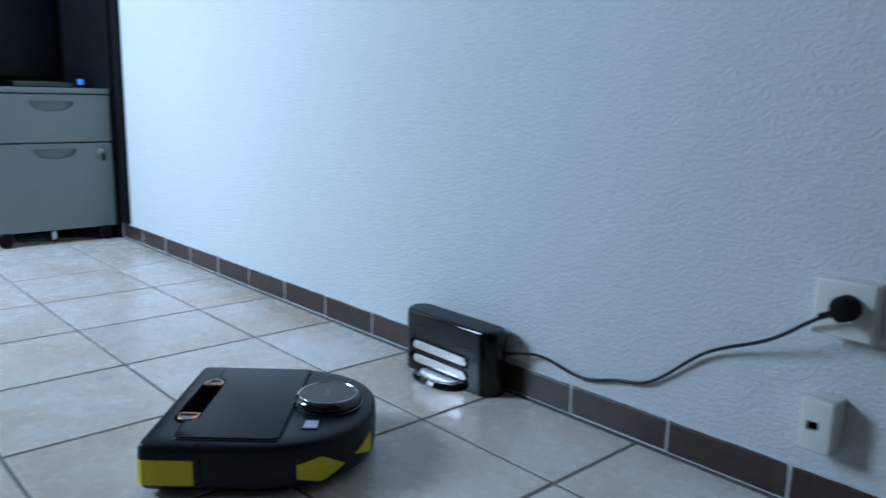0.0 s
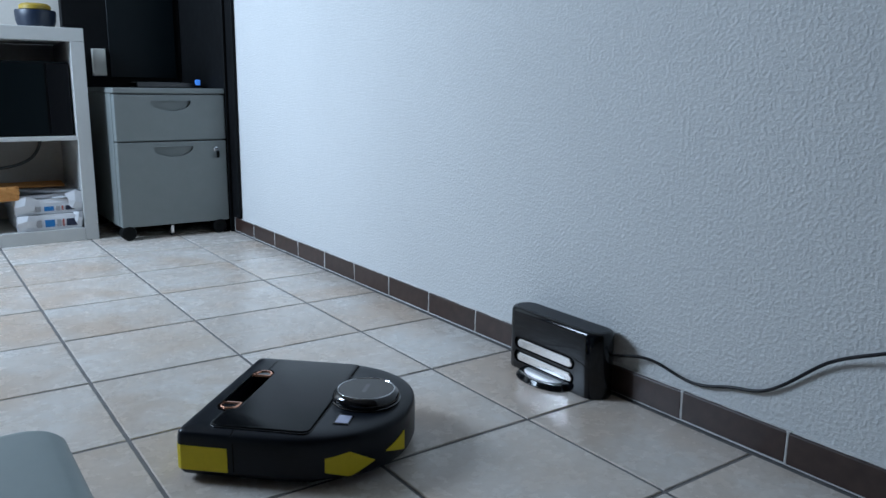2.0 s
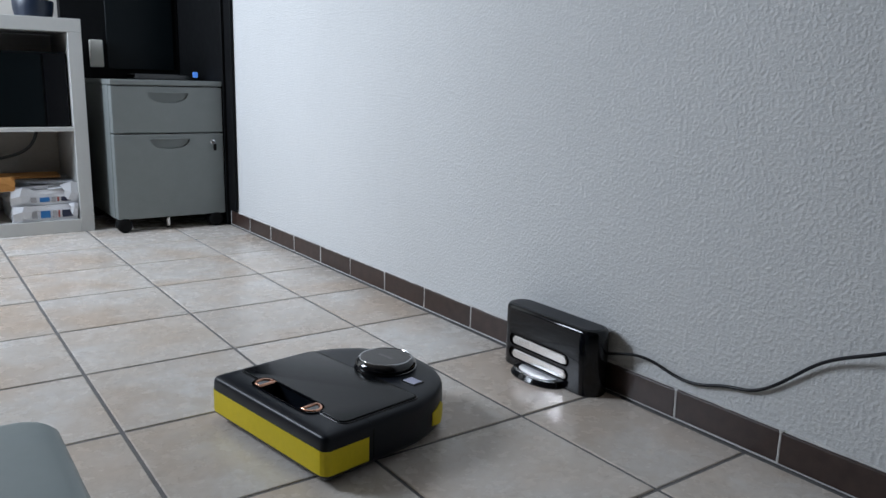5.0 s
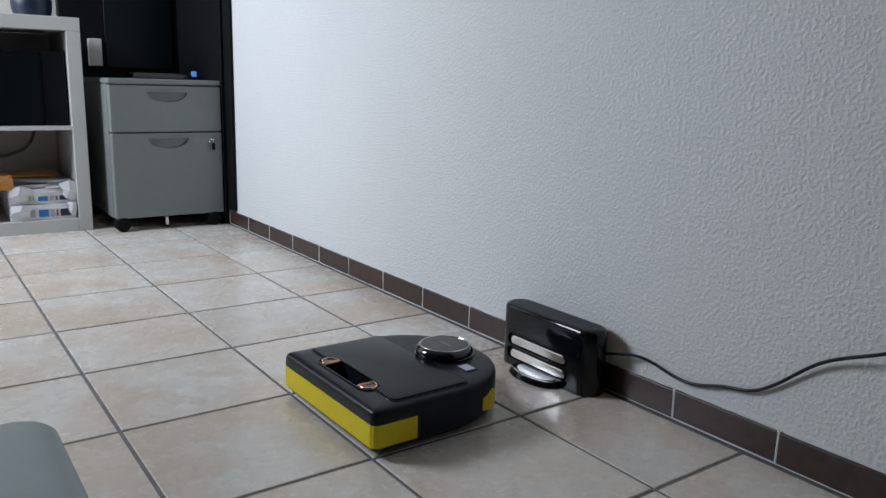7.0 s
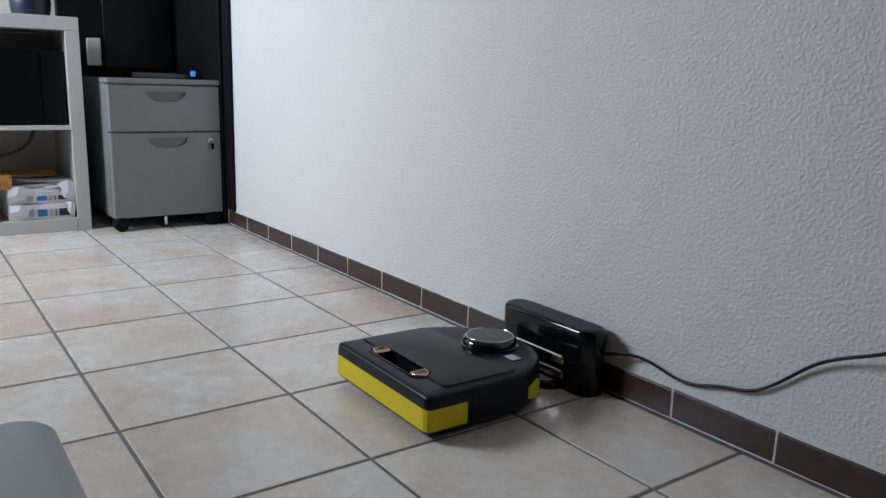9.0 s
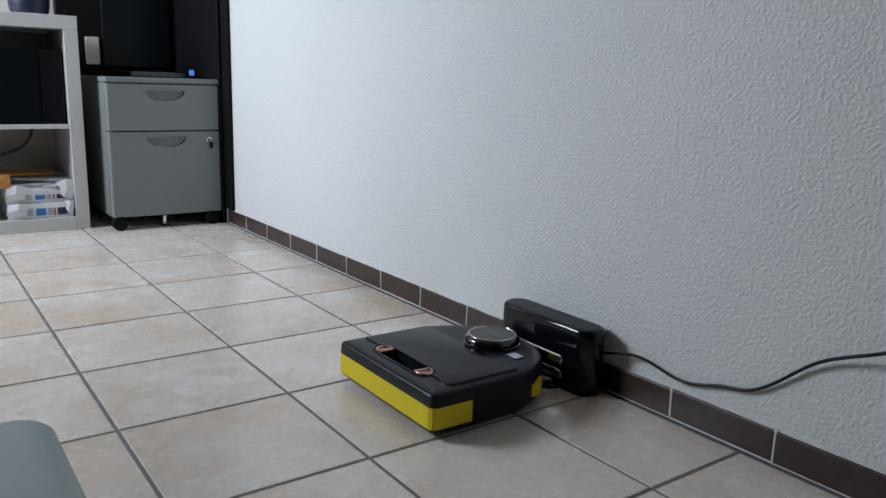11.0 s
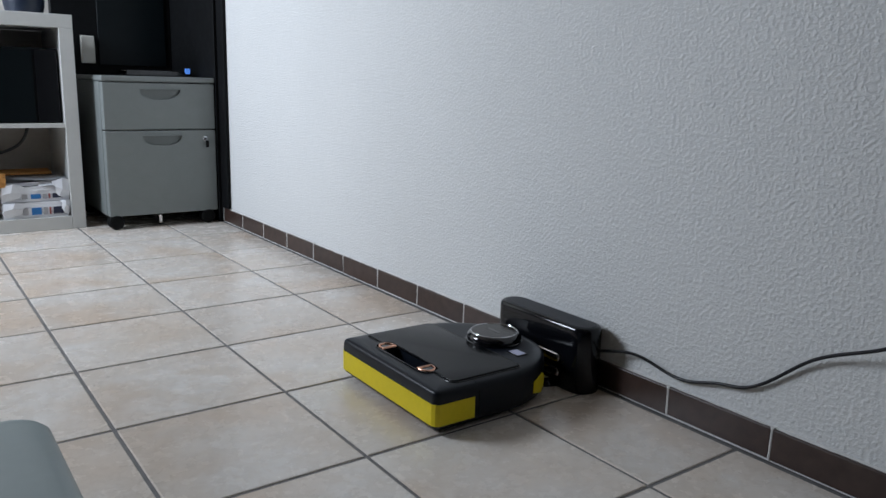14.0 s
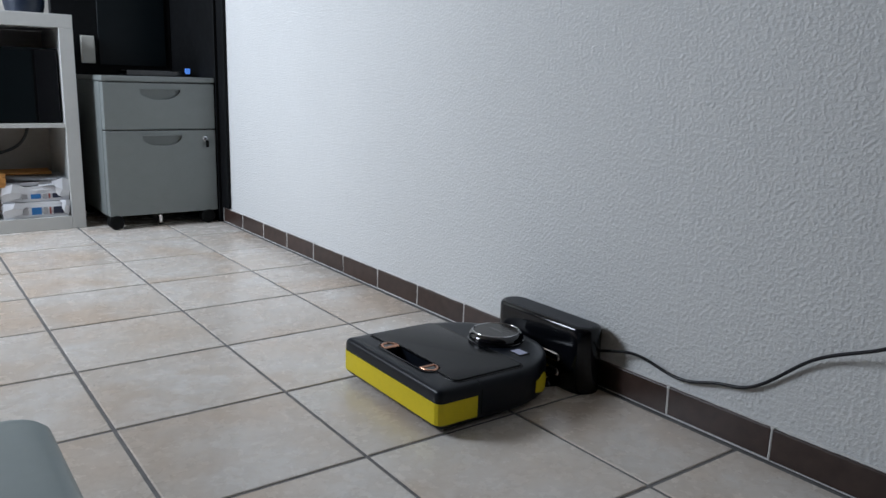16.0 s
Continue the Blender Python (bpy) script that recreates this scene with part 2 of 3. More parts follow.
# ---- structure ----
def build_room():
    t = 0.20
    wall = part("wall_east", box(WALL_X, WALL_X + t, ROOM_S - t, ROOM_N + t, -0.1, ROOM_H), M_PLASTER)
    tagged(wall, "white rough spatter-plastered wall above brown skirting tiles", "wall", kind="structure")
    tagged(part("wall_north", box(ROOM_W, WALL_X, ROOM_N, ROOM_N + t, -0.1, ROOM_H), M_NORTH),
           "plain pale beige wall behind the shelf", "wall", kind="structure")
    tagged(part("wall_south", box(ROOM_W, WALL_X, ROOM_S - t, ROOM_S, -0.1, ROOM_H), M_BACKWALL),
           "unseen wall closing the room, dark brown to hold down bounce light", "wall", kind="structure")
    b = box(ROOM_W - t, ROOM_W, ROOM_S - t, WIN_Y0, -0.1, ROOM_H)
    box(ROOM_W - t, ROOM_W, WIN_Y1, ROOM_N + t, -0.1, ROOM_H, bm=b)
    box(ROOM_W - t, ROOM_W, WIN_Y0, WIN_Y1, -0.1, WIN_Z0, bm=b)
    box(ROOM_W - t, ROOM_W, WIN_Y0, WIN_Y1, WIN_Z1, ROOM_H, bm=b)
    tagged(part("wall_west", b, M_BACKWALL), "unseen wall with a window opening, dark brown to hold down bounce light", "wall", kind="structure")
    tagged(part("ceiling", box(ROOM_W - t, WALL_X + t, ROOM_S - t, ROOM_N + t, ROOM_H, ROOM_H + 0.15), M_CEIL),
           "unseen ceiling, brown to hold down bounce light", "ceiling", kind="structure")


TILE, JOINT = 0.320, 0.0065


def build_floor():
    floor = part("floor", box(ROOM_W, WALL_X, ROOM_S, ROOM_N, -0.10, -0.0022), M_GROUT)
    tagged(floor, "beige square stoneware floor tiles with grey joints", "floor", kind="structure")
    h = (TILE - JOINT) / 2

    def tile_mesh(x0, x1, y0, y1):
        b = box(x0, x1, y0, y1, -0.008, 0.0)
        bmesh.ops.bevel(b, geom=[e for e in b.edges if all(v.co.z > -0.001 for v in e.verts)], offset=0.0024, segments=2, affect="EDGES", profile=0.5)
        me = bpy.data.meshes.new("tile")
        b.to_mesh(me)
        b.free()
        me.materials.append(M_TILE)
        return me
    whole = tile_mesh(-h, h, -h, h)
    cut = tile_mesh(-h, -h + WALL_X - 0.018, -h, h)
    rng = random.Random(4)
    j0, j1 = math.floor(ROOM_S / TILE), math.ceil(ROOM_N / TILE)
    for i in range(math.floor(ROOM_W / TILE), 1):
        for j in range(j0, j1):
            me = cut if i == 0 else whole
            share("tile", me, floor, pose((i + 0.5) * TILE, (j + 0.5) * TILE, rng.uniform(-0.0004, 0), rng.uniform(-0.08, 0.08), rng.uniform(-0.08, 0.08), 0))


SKIRT_X, SKIRT_H, SKIRT_P, SKIRT_Y0 = 0.231, 0.060, 0.2111, 0.4599


def build_skirting():
    board = part("baseboard", box(SKIRT_X + 0.0012, WALL_X, ROOM_S, 1.515, 0.0016, SKIRT_H - 0.003), M_WHITE_GROUT)
    tagged(board, "dark brown glazed skirting tiles with white joints", "baseboard", kind="structure")
    b = box(SKIRT_X, WALL_X + 0.004, -(SKIRT_P - 0.0036) / 2, (SKIRT_P - 0.0036) / 2, 0.0045, SKIRT_H)
    bmesh.ops.bevel(b, geom=[e for e in b.edges if all(v.co.x < SKIRT_X + 0.001 for v in e.verts)], offset=0.0025, segments=2, affect="EDGES", profile=0.5)
    me = bpy.data.meshes.new("skirting_tile")
    b.to_mesh(me)
    b.free()
    me.materials.append(M_SKIRT)
    rng = random.Random(7)
    for k in range(-24, 6):
        y_joint = SKIRT_Y0 + k * SKIRT_P
        lean = rng.uniform(-0.0016, 0.0016)
        rings = []
        for i in range(8):
            z = 0.003 + (SKIRT_H + rng.uniform(-0.001, 0.003) - 0.003) * i / 7
            y = y_joint + lean * (i / 3.5 - 1) + rng.uniform(-0.0005, 0.0005)
            hw, x = 0.0017 + rng.uniform(0, 0.0009) + (0.0012 if i == 7 else 0), SKIRT_X - rng.uniform(0.0002, 0.0012)
            rings.append([(WALL_X + 0.002, y - hw, z), (x + 0.001, y - hw, z), (x, y, z), (x + 0.001, y + hw, z), (WALL_X + 0.002, y + hw, z)])
        part("skirting_joint", loft(rings), M_WHITE_GROUT, board)
        share("skirting_tile", me, board, pose(rng.uniform(-0.0006, 0.0003), SKIRT_Y0 + (k - 0.5) * SKIRT_P, rng.uniform(-0.0008, 0.0005), 0, 0, rng.uniform(-0.15, 0.15)))


def build_caulk():
    """Uneven bead of filler between the skirting tiles and the plaster."""
    rng = random.Random(21)
    rings, y = [], ROOM_S + 0.002
    while y < 1.51:
        z, x = SKIRT_H + 0.0014 + rng.uniform(-0.0008, 0.0018), WALL_X - rng.uniform(0.0035, 0.0075)
        rings.append([(WALL_X + 0.003, y, SKIRT_H - 0.002), (x, y, SKIRT_H - 0.002), (x, y, SKIRT_H + 0.0004), (WALL_X - 0.002, y, z), (WALL_X + 0.003, y, z + 0.0012)])
        y += rng.uniform(0.012, 0.030)
    bead = part("trim", loft(rings), M_WHITE_GROUT)
    tagged(bead, "uneven white filler bead along the skirting top", "filler bead", kind="structure")


# ---- robot vacuum ----
REAR, R_LEN, R_HALF = -0.003, 0.340, 0.1715


def robot_outline(d=0.0):
    """D-shaped plan drawn in by d, anticlockwise, rear edge near x = 0, nose along +x."""
    pts = []
    x_front, half, nose, rear, r = 0.150, R_HALF - d, R_LEN - d, REAR + d, max(0.0015, 0.013 - 0.8 * d)
    e = 2 / 2.25
    for i in range(0, 41):
        w = radians(-90 + 180 * i / 40)
        c, sn = max(0.0, math.cos(w)), math.sin(w)
        pts.append((x_front + (nose - x_front) * c ** e, half * math.copysign(abs(sn) ** e, sn)))
    for k in range(1, 7):
        pts.append((x_front - (x_front - rear - r) * k / 7, half))
    for i in range(7):
        w = radians(90 + 15 * i)
        pts.append((rear + r + r * math.cos(w), half - r + r * math.sin(w)))
    for k in range(1, 10):
        pts.append((rear, (half - r) * (1 - 2 * k / 10)))
    for i in range(7):
        w = radians(180 + 15 * i)
        pts.append((rear + r + r * math.cos(w), -half + r + r * math.sin(w)))
    for k in range(6, 0, -1):
        pts.append((x_front - (x_front - rear - r) * k / 7, -half))
    return pts


def ring_at(outline, d, z):
    return [(x, y, z) for x, y in inset(outline, d)]


def slot_outline(grow=0.0):
    return rounded(0.0265 - grow, 0.0655 + grow, -0.092 - grow, 0.092 + grow, 0.019 + grow, 8)


def along(outline):
    """Running lengths along the closed outline."""
    s, out = 0.0, [0.0]
    for a, b in zip(outline, outline[1:] + outline[:1]):
        s += math.dist(a, b)
        out.append(s)
    return out


def at_length(outline, lengths, s):
    total = lengths[-1]
    s %= total
    for i in range(len(outline)):
        if lengths[i + 1] >= s:
            f = (s - lengths[i]) / max(1e-9, lengths[i + 1] - lengths[i])
            a, b = outline[i], outline[(i + 1) % len(outline)]
            return (a[0] + (b[0] - a[0]) * f, a[1] + (b[1] - a[1]) * f)


def tape(outline, s0, s1, top, bottom, n=24):
    """A strip of tape on the body's side between two running lengths; top and bottom give its height at 0..1."""
    out = inset(outline, -0.0011)
    inn = inset(outline, 0.0006)
    lo, li = along(out), along(inn)
    k0, k1 = lo[-1] / along(outline)[-1], li[-1] / along(outline)[-1]
    b = bmesh.new()
    front, back = [], []
    for i in range(n + 1):
        f = i / n
        s = s0 + (s1 - s0) * f
        p, q2 = at_length(out, lo, s * k0), at_length(inn, li, s * k1)
        front.append((b.verts.new((*p, bottom(f))), b.verts.new((*p, top(f)))))
        back.append((b.verts.new((*q2, bottom(f))), b.verts.new((*q2, top(f)))))
    for i in range(n):
        (a, a2), (c, c2) = front[i], front[i + 1]
        (d, d2), (e, e2) = back[i], back[i + 1]
        for quad in ((a, c, c2, a2), (e, d, d2, e2), (a2, c2, e2, d2), (c, a, d, e)):
            b.faces.new(quad)
    b.faces.new((front[0][0], front[0][1], back[0][1], back[0][0]))
    b.faces.new((front[-1][1], front[-1][0], back[-1][0], back[-1][1]))
    bmesh.ops.recalc_face_normals(b, faces=b.faces)
    return b


def build_robot():
    bot = empty("robot_vacuum")
    tagged(bot, "black D-shaped robot vacuum with yellow tape on its flanks", "robot vacuum")
    o = robot_outline()
    layers = [(0.0075, 0.016), (0.010, 0.008), (0.015, 0.0030), (0.021, 0.0006), (0.062, 0.0), (0.0735, 0.0006), (0.0790, 0.0018), (0.0818, 0.0036), (0.0834, 0.0062), (0.0846, 0.0105), (0.0858, 0.0175), (0.0863, 0.027), (0.0865, 0.038)]
    body = part("body", loft([[(x, y, max(z, 0.0155 * min(1, max(0, (x - 0.19) / 0.05)))) for x, y in robot_outline(d)] for z, d in layers]), M_SHELL, bot)
    slot = slot_outline()
    carve(body, loft([[(x, y, 0.050) for x, y in slot], [(x, y, 0.12) for x, y in slot]]))
    # parting line between bumper and rear shell, over the top edge
    for sgn in (1, -1):
        ya, yb = sorted((sgn * 0.1545, sgn * 0.1760))
        carve(body, box(0.0880, 0.0896, ya, yb, 0.0800, 0.1000))
    smooth(body, 40)

    def plate(outl, z0, z1, bev):
        return loft([[(x, y, z0) for x, y in outl]] + [[(x, y, z1 - bev * (1 - math.sin(radians(a)))) for x, y in inset(outl, bev * (1 - math.cos(radians(a))))] for a in (0, 22, 45, 67, 90)])
    # a slightly larger matt black plate stands for the shade in the lid's joint
    gap_o = rounded(0.0450, 0.2090, -0.1535, 0.1535, 0.0145, 6)
    gap = part("lid_gap", plate(gap_o, 0.0850, 0.0868, 0.0003), M_RUBBER, bot, "dark plate drawn as the shade in the joint around the lid")
    carve(gap, loft([[(x, y, 0.06) for x, y in slot], [(x, y, 0.12) for x, y in slot]]))
    lid_o = rounded(0.0477, 0.2063, -0.1508, 0.1508, 0.012, 6)
    lid = part("lid", plate(lid_o, 0.0855, 0.0889, 0.0016), M_LID, bot, "black glossy dust bin lid")
    # added bead whose gloss draws the bright line along the lid's edge
    bezel = loft([[(x, y, z) for x, y in inset(gap_o, d)] for z, d in ((0.0850, -0.0020), (0.0865, -0.0018), (0.0872, -0.0012), (0.0873, -0.0006), (0.0868, 0.0001), (0.0850, 0.0002))], False, False)
    bez = part("lid_bezel", bezel, M_PIANO, bot, "thin glossy bead added around the lid to catch a light line")
    carve(bez, loft([[(x, y, 0.06) for x, y in slot], [(x, y, 0.12) for x, y in slot]]))
    smooth(bez, 50)
    big = slot_outline(0.0018)
    carve(lid, loft([[(x, y, 0.06) for x, y in big], [(x, y, 0.12) for x, y in big]]))
    smooth(lid, 30)
    # grip recess between the two copper-rimmed buttons
    rim = loft([[(x, y, z) for x, y in inset(slot, d)] for z, d in ((0.0872, -0.0022), (0.0886, -0.0014), (0.0888, -0.0002), (0.0880, 0.0004), (0.083, 0.0005))], False, False)
    smooth(part("grip_recess", rim, M_PIANO, bot, "glossy black grip recess in the lid"), 40)
    part("grip_floor", loft([[(x, y, 0.0505) for x, y in inset(slot, 0.0004)], [(x, y, 0.053) for x, y in inset(slot, 0.0004)]]), M_RUBBER, bot)
    for sgn in (1, -1):
        d = []
        for i in range(13):
            w = radians(180 * i / 12)
            d.append((0.046 + 0.0165 * math.cos(w), sgn * (0.0720 + 0.0165 * math.sin(w))))
        d += [(0.0295, sgn * 0.0610), (0.0625, sgn * 0.0610)]
        if sgn < 0:
            d = d[::-1]
        btn = part("button", loft([[(x, y, z) for x, y in inset(d, k)] for z, k in ((0.0515, 0.0), (0.0868, 0.0), (0.0876, 0.001))]), M_GLOSS, bot)
        ring = loft([[(x, y, z) for x, y in inset(d, k)] for z, k in ((0.0868, -0.0004), (0.0892, 0.0002), (0.0899, 0.0011), (0.0898, 0.0034), (0.0876, 0.0043))], False, False)
        smooth(part("trim_ring", ring, M_COPPER, btn, "bright copper trim ring"), 60)
    # laser turret
    tx, ty = 0.260, -0.003
    tur = part("turret", lathe([(0.0560, 0.0840), (0.0585, 0.0872), (0.0586, 0.0890), (0.0566, 0.0900), (0.0570, 0.0925), (0.0571, 0.0950), (0.0564, 0.0978), (0.0548, 0.1005), (0.0522, 0.1032), (0.0488, 0.1056)], 64, tx, ty), M_TURRET, bot, "glossy black laser turret")
    smooth(tur, 50)
    smooth(part("turret_rim", lathe([(0.0492, 0.1052), (0.0490, 0.1062), (0.0484, 0.1067), (0.0478, 0.1067), (0.0470, 0.1056)], 64, tx, ty), M_CHROME, tur, "polished rim"), 40)
    part("turret_cap", lathe([(0.0470, 0.1045), (0.0470, 0.1054), (0.0455, 0.1058)], 64, tx, ty), M_CAP, tur, "smoked brown glossy cap")
    part("logo_bar", box(tx - 0.004, tx + 0.004, ty - 0.020, ty + 0.020, 0.1057, 0.1060), M_GLOSS, tur)
    part("display", box(0.236, 0.257, -0.107, -0.079, 0.0845, 0.0886, 0.0004, 1), M_DISPLAY, bot, "small pale lit display")
    part("display_bezel", box(0.2335, 0.2595, -0.1105, -0.0755, 0.0845, 0.0882, 0.0006, 1), M_PIANO, bot)
    # yellow tape
    ln = along(o)
    nose = ln[20]
    total = ln[-1]
    # running length of the right flank at x = 0.091 and of the left flank at the same x
    i_left = next(i for i, (x, y) in enumerate(o) if i > 25 and x < 0.083)
    s_left = ln[i_left - 1] + (o[i_left - 1][0] - 0.083)
    s_right = 2 * nose + total - s_left
    part("rear_tape", tape(o, s_left, s_right, lambda f: 0.0605, lambda f: 0.0205, 60), M_YELLOW, bot, "bright yellow tape band")

    def penta(f):
        return 0.051 + 0.007 * f / 0.48 if f < 0.48 else 0.058 - 0.024 * (f - 0.48) / 0.52

    def pentb(f):
        return 0.028 - 0.011 * f / 0.48 if f < 0.48 else 0.017 + 0.0165 * (f - 0.48) / 0.52
    for sgn in (-1, 1):
        if sgn < 0:
            part("front_tape", tape(o, nose - 0.204, nose - 0.122, penta, pentb, 24), M_YELLOW, bot, "yellow tape patch")
        else:
            part("front_tape", tape(o, nose + 0.204, nose + 0.122, penta, pentb, 24), M_YELLOW, bot, "yellow tape patch")
    part("nose_tape", tape(o, nose - 0.098, nose - 0.048, lambda f: 0.042 + 0.015 * f, lambda f: 0.040 - 0.016 * f, 16), M_YELLOW, bot, "yellow tape patch")
    # seam between the bumper and the rear shell
    for s0 in (s_left - 0.006, s_right + 0.0045):
        part("bumper_seam", tape(robot_outline(0.0007), s0, s0 + 0.0016, lambda f: 0.070, lambda f: 0.022, 2), M_RUBBER, bot)
    # wheels under the body
    for sgn in (1, -1):
        w = lathe([(0.030, -0.010), (0.035, -0.007), (0.035, 0.007), (0.030, 0.010)], 28)
        bmesh.ops.rotate(w, verts=w.verts, cent=(0, 0, 0), matrix=Matrix.Rotation(radians(90), 3, "X"))
        bmesh.ops.translate(w, verts=w.verts, vec=(0.165, sgn * 0.115, 0.035))
        part("wheel", w, M_RUBBER, bot)
    w = lathe([(0.006, -0.008), (0.008, -0.006), (0.008, 0.006), (0.006, 0.008)], 16)
    bmesh.ops.rotate(w, verts=w.verts, cent=(0, 0, 0), matrix=Matrix.Rotation(radians(90), 3, "X"))
    bmesh.ops.translate(w, verts=w.verts, vec=(0.05, 0, 0.008))
    part("caster", w, M_RUBBER, bot)
    return bot


# ---- charging base ----
def build_dock():
    x0, x1, y0, y1, h = 0.160, 0.2295, -0.655, -0.377, 0.1370
    dock = empty("charging_base", (x0 + x1) / 2, (y0 + y1) / 2, 0)
    tagged(dock, "glossy black charging base with silver contact strips against the wall", "charging base")
    hw, hd = (y1 - y0) / 2, (x1 - x0) / 2
    o = rounded(-hd, hd, -hw, hw, 0.034, 12)
    layers = [(0.0, 0.001), (0.003, 0.0), (h - 0.0082, 0.0002), (h - 0.0058, 0.0010), (h - 0.0030, 0.0026), (h - 0.0011, 0.0046), (h, 0.0078)]
    shell = part("housing", loft([ring_at(o, d, z) for z, d in layers]), M_PIANO, dock)
    c = (y0 + y1) / 2
    ya, yb = -0.596 - c, -0.410 - c
    for z in (0.0300, 0.0610):
        slot = rounded(ya, yb, z - 0.0130, z + 0.0130, 0.0128, 8)
        carve(shell, loft([[(-hd - 0.02, y, zz) for y, zz in slot], [(-hd + 0.007, y, zz) for y, zz in slot]]))
    part("front_crease", box(-hd + 0.0002, -hd + 0.0012, -0.098, 0.100, 0.0835, 0.0845), M_RUBBER, dock)
    smooth(shell, 35)
    part("top_plate", loft([[(x, y, h - 0.001) for x, y in inset(o, 0.0105)], [(x, y, h + 0.0006) for x, y in inset(o, 0.011)]]), M_SHELL, dock, "matt black top")
    for z in (0.0300, 0.0610):
        slot = rounded(ya + 0.0004, yb - 0.0004, z - 0.0125, z + 0.0125, 0.0124, 8)
        part("strip_slot", loft([[(-hd + 0.0069, y, zz) for y, zz in slot], [(-hd + 0.0050, y, zz) for y, zz in slot]]), M_RUBBER, dock)
        strip = rounded(-0.590 - c, -0.422 - c, z - 0.0098, z + 0.0098, 0.0096, 8)
        smooth(part("contact_strip", loft([[(-hd + 0.0049, y, zz) for y, zz in strip], [(-hd - 0.0005, y, zz) for y, zz in strip], [(-hd - 0.0025, y, zz) for y, zz in inset(strip, 0.0022)]]), M_SILVER, dock, "brushed steel contact strip"), 30)
    # half-round foot plate with a polished inlay and a facet on its rim
    cy = -0.510 - c

    def arc(k, lift=0.0):
        return [(-hd + 0.004 - 0.048 * k * math.sin(radians(a)) ** 0.75 if 0 < a < 180 else -hd + 0.004, cy + 0.074 * k * math.cos(radians(a))) for a in range(0, 181, 9)]
    foot = loft([[(x, y, z) for x, y in arc(k)] for z, k in ((0.0, 1.0), (0.0025, 1.0), (0.0105, 0.91), (0.0118, 0.87))])
    smooth(part("foot_plate", foot, M_PIANO, dock, "half-round glossy foot plate"), 25)
    part("foot_inlay", loft([[(x, y, z) for x, y in arc(k)] for z, k in ((0.0115, 0.72), (0.0126, 0.72), (0.0130, 0.70))]), M_INLAY, dock, "bright polished foot inlay")
    return dock


def build_cable():
    pts = [(0.205, -0.640, 0.086), (0.212, -0.664, 0.090), (0.224, -0.701, 0.101), (0.232, -0.746, 0.099), (0.233, -0.797, 0.083), (0.233, -0.850, 0.081),
           (0.233, -0.909, 0.105), (0.233, -0.964, 0.106), (0.232, -1.022, 0.154), (0.229, -1.067, 0.198), (0.221, -1.122, 0.225), (0.211, -1.173, 0.246),
           (0.196, -1.220, 0.276), (0.186, -1.250, 0.304), (0.176, -1.282, 0.322)]
    c = tube(pts, 0.0030, "power_cable", M_CABLE)
    tagged(c, "thin black power cable along the wall to the socket", "cable")
    plug = empty("power_plug", 0.178, -1.292, 0.329)
    tagged(plug, "round black mains plug in the wall socket", "plug")
    b = lathe([(0.0160, 0.034), (0.0180, 0.031), (0.0185, 0.012), (0.0172, 0.000), (0.0132, -0.009), (0.0055, -0.012)], 28)
    bmesh.ops.rotate(b, verts=b.verts, cent=(0, 0, 0), matrix=Matrix.Rotation(radians(90), 3, "Y"))
    smooth(part("plug_body", b, M_RUBBER, plug), 40)
    part("strain_relief", tube_mesh(), M_RUBBER, plug)


def tube_mesh():
    b = lathe([(0.0052, 0.0), (0.0044, 0.022)], 14)
    bmesh.ops.rotate(b, verts=b.verts, cent=(0, 0, 0), matrix=Matrix.Rotation(radians(-118), 3, "X"))
    bmesh.ops.translate(b, verts=b.verts, vec=(0.002, 0.010, -0.006))
    return b


def turned(b, deg, axis, vec):
    bmesh.ops.rotate(b, verts=b.verts, cent=(0, 0, 0), matrix=Matrix.Rotation(radians(deg), 3, axis))
    bmesh.ops.translate(b, verts=b.verts, vec=vec)
    return b


def build_socket(y, z):
    s = empty("wall_socket", WALL_X, y, z)
    tagged(s, "white surface-mounted mains socket on the plaster wall", "socket")
    part("back_box", box(-0.026, 0.002, -0.039, 0.039, -0.039, 0.039, 0.003, 2), M_SOCKET, s)
    plate = part("cover_plate", box(-0.040, -0.0265, -0.041, 0.041, -0.041, 0.041, 0.004, 3), M_SOCKET, s)
    carve(plate, turned(lathe([(0.0200, -0.03), (0.0200, 0.03)], 36), 90, "Y", (-0.040, 0, 0)))
    smooth(plate, 30)
    part("socket_cup", turned(lathe([(0.0198, 0.0), (0.0198, 0.0008)], 36), -90, "Y", (-0.0262, 0, 0)), M_SOCKET, s)
    for dy in (-0.0095, 0.0095):
        part("contact_hole", turned(lathe([(0.0026, 0.0), (0.0026, 0.0012)], 12), -90, "Y", (-0.0268, dy, 0)), M_RUBBER, s)


def build_phone_socket(y, z):
    s = empty("phone_socket", WALL_X, y, z)
    tagged(s, "narrow ivory surface-mounted telephone socket above the skirting", "socket")
    body = part("box_body", box(-0.041, 0.002, -0.0235, 0.0235, -0.040, 0.040, 0.004, 3), M_SOCKET, s)
    carve(body, box(-0.060, -0.031, -0.004, 0.0135, -0.008, 0.006))
    smooth(body, 30)
    part("jack", box(-0.0325, -0.0305, -0.005, 0.0145, -0.009, 0.007), M_RUBBER, s)
    part("cover_joint", box(-0.0280, -0.0265, -0.0238, 0.0238, -0.0403, 0.0403), M_GREY, s)


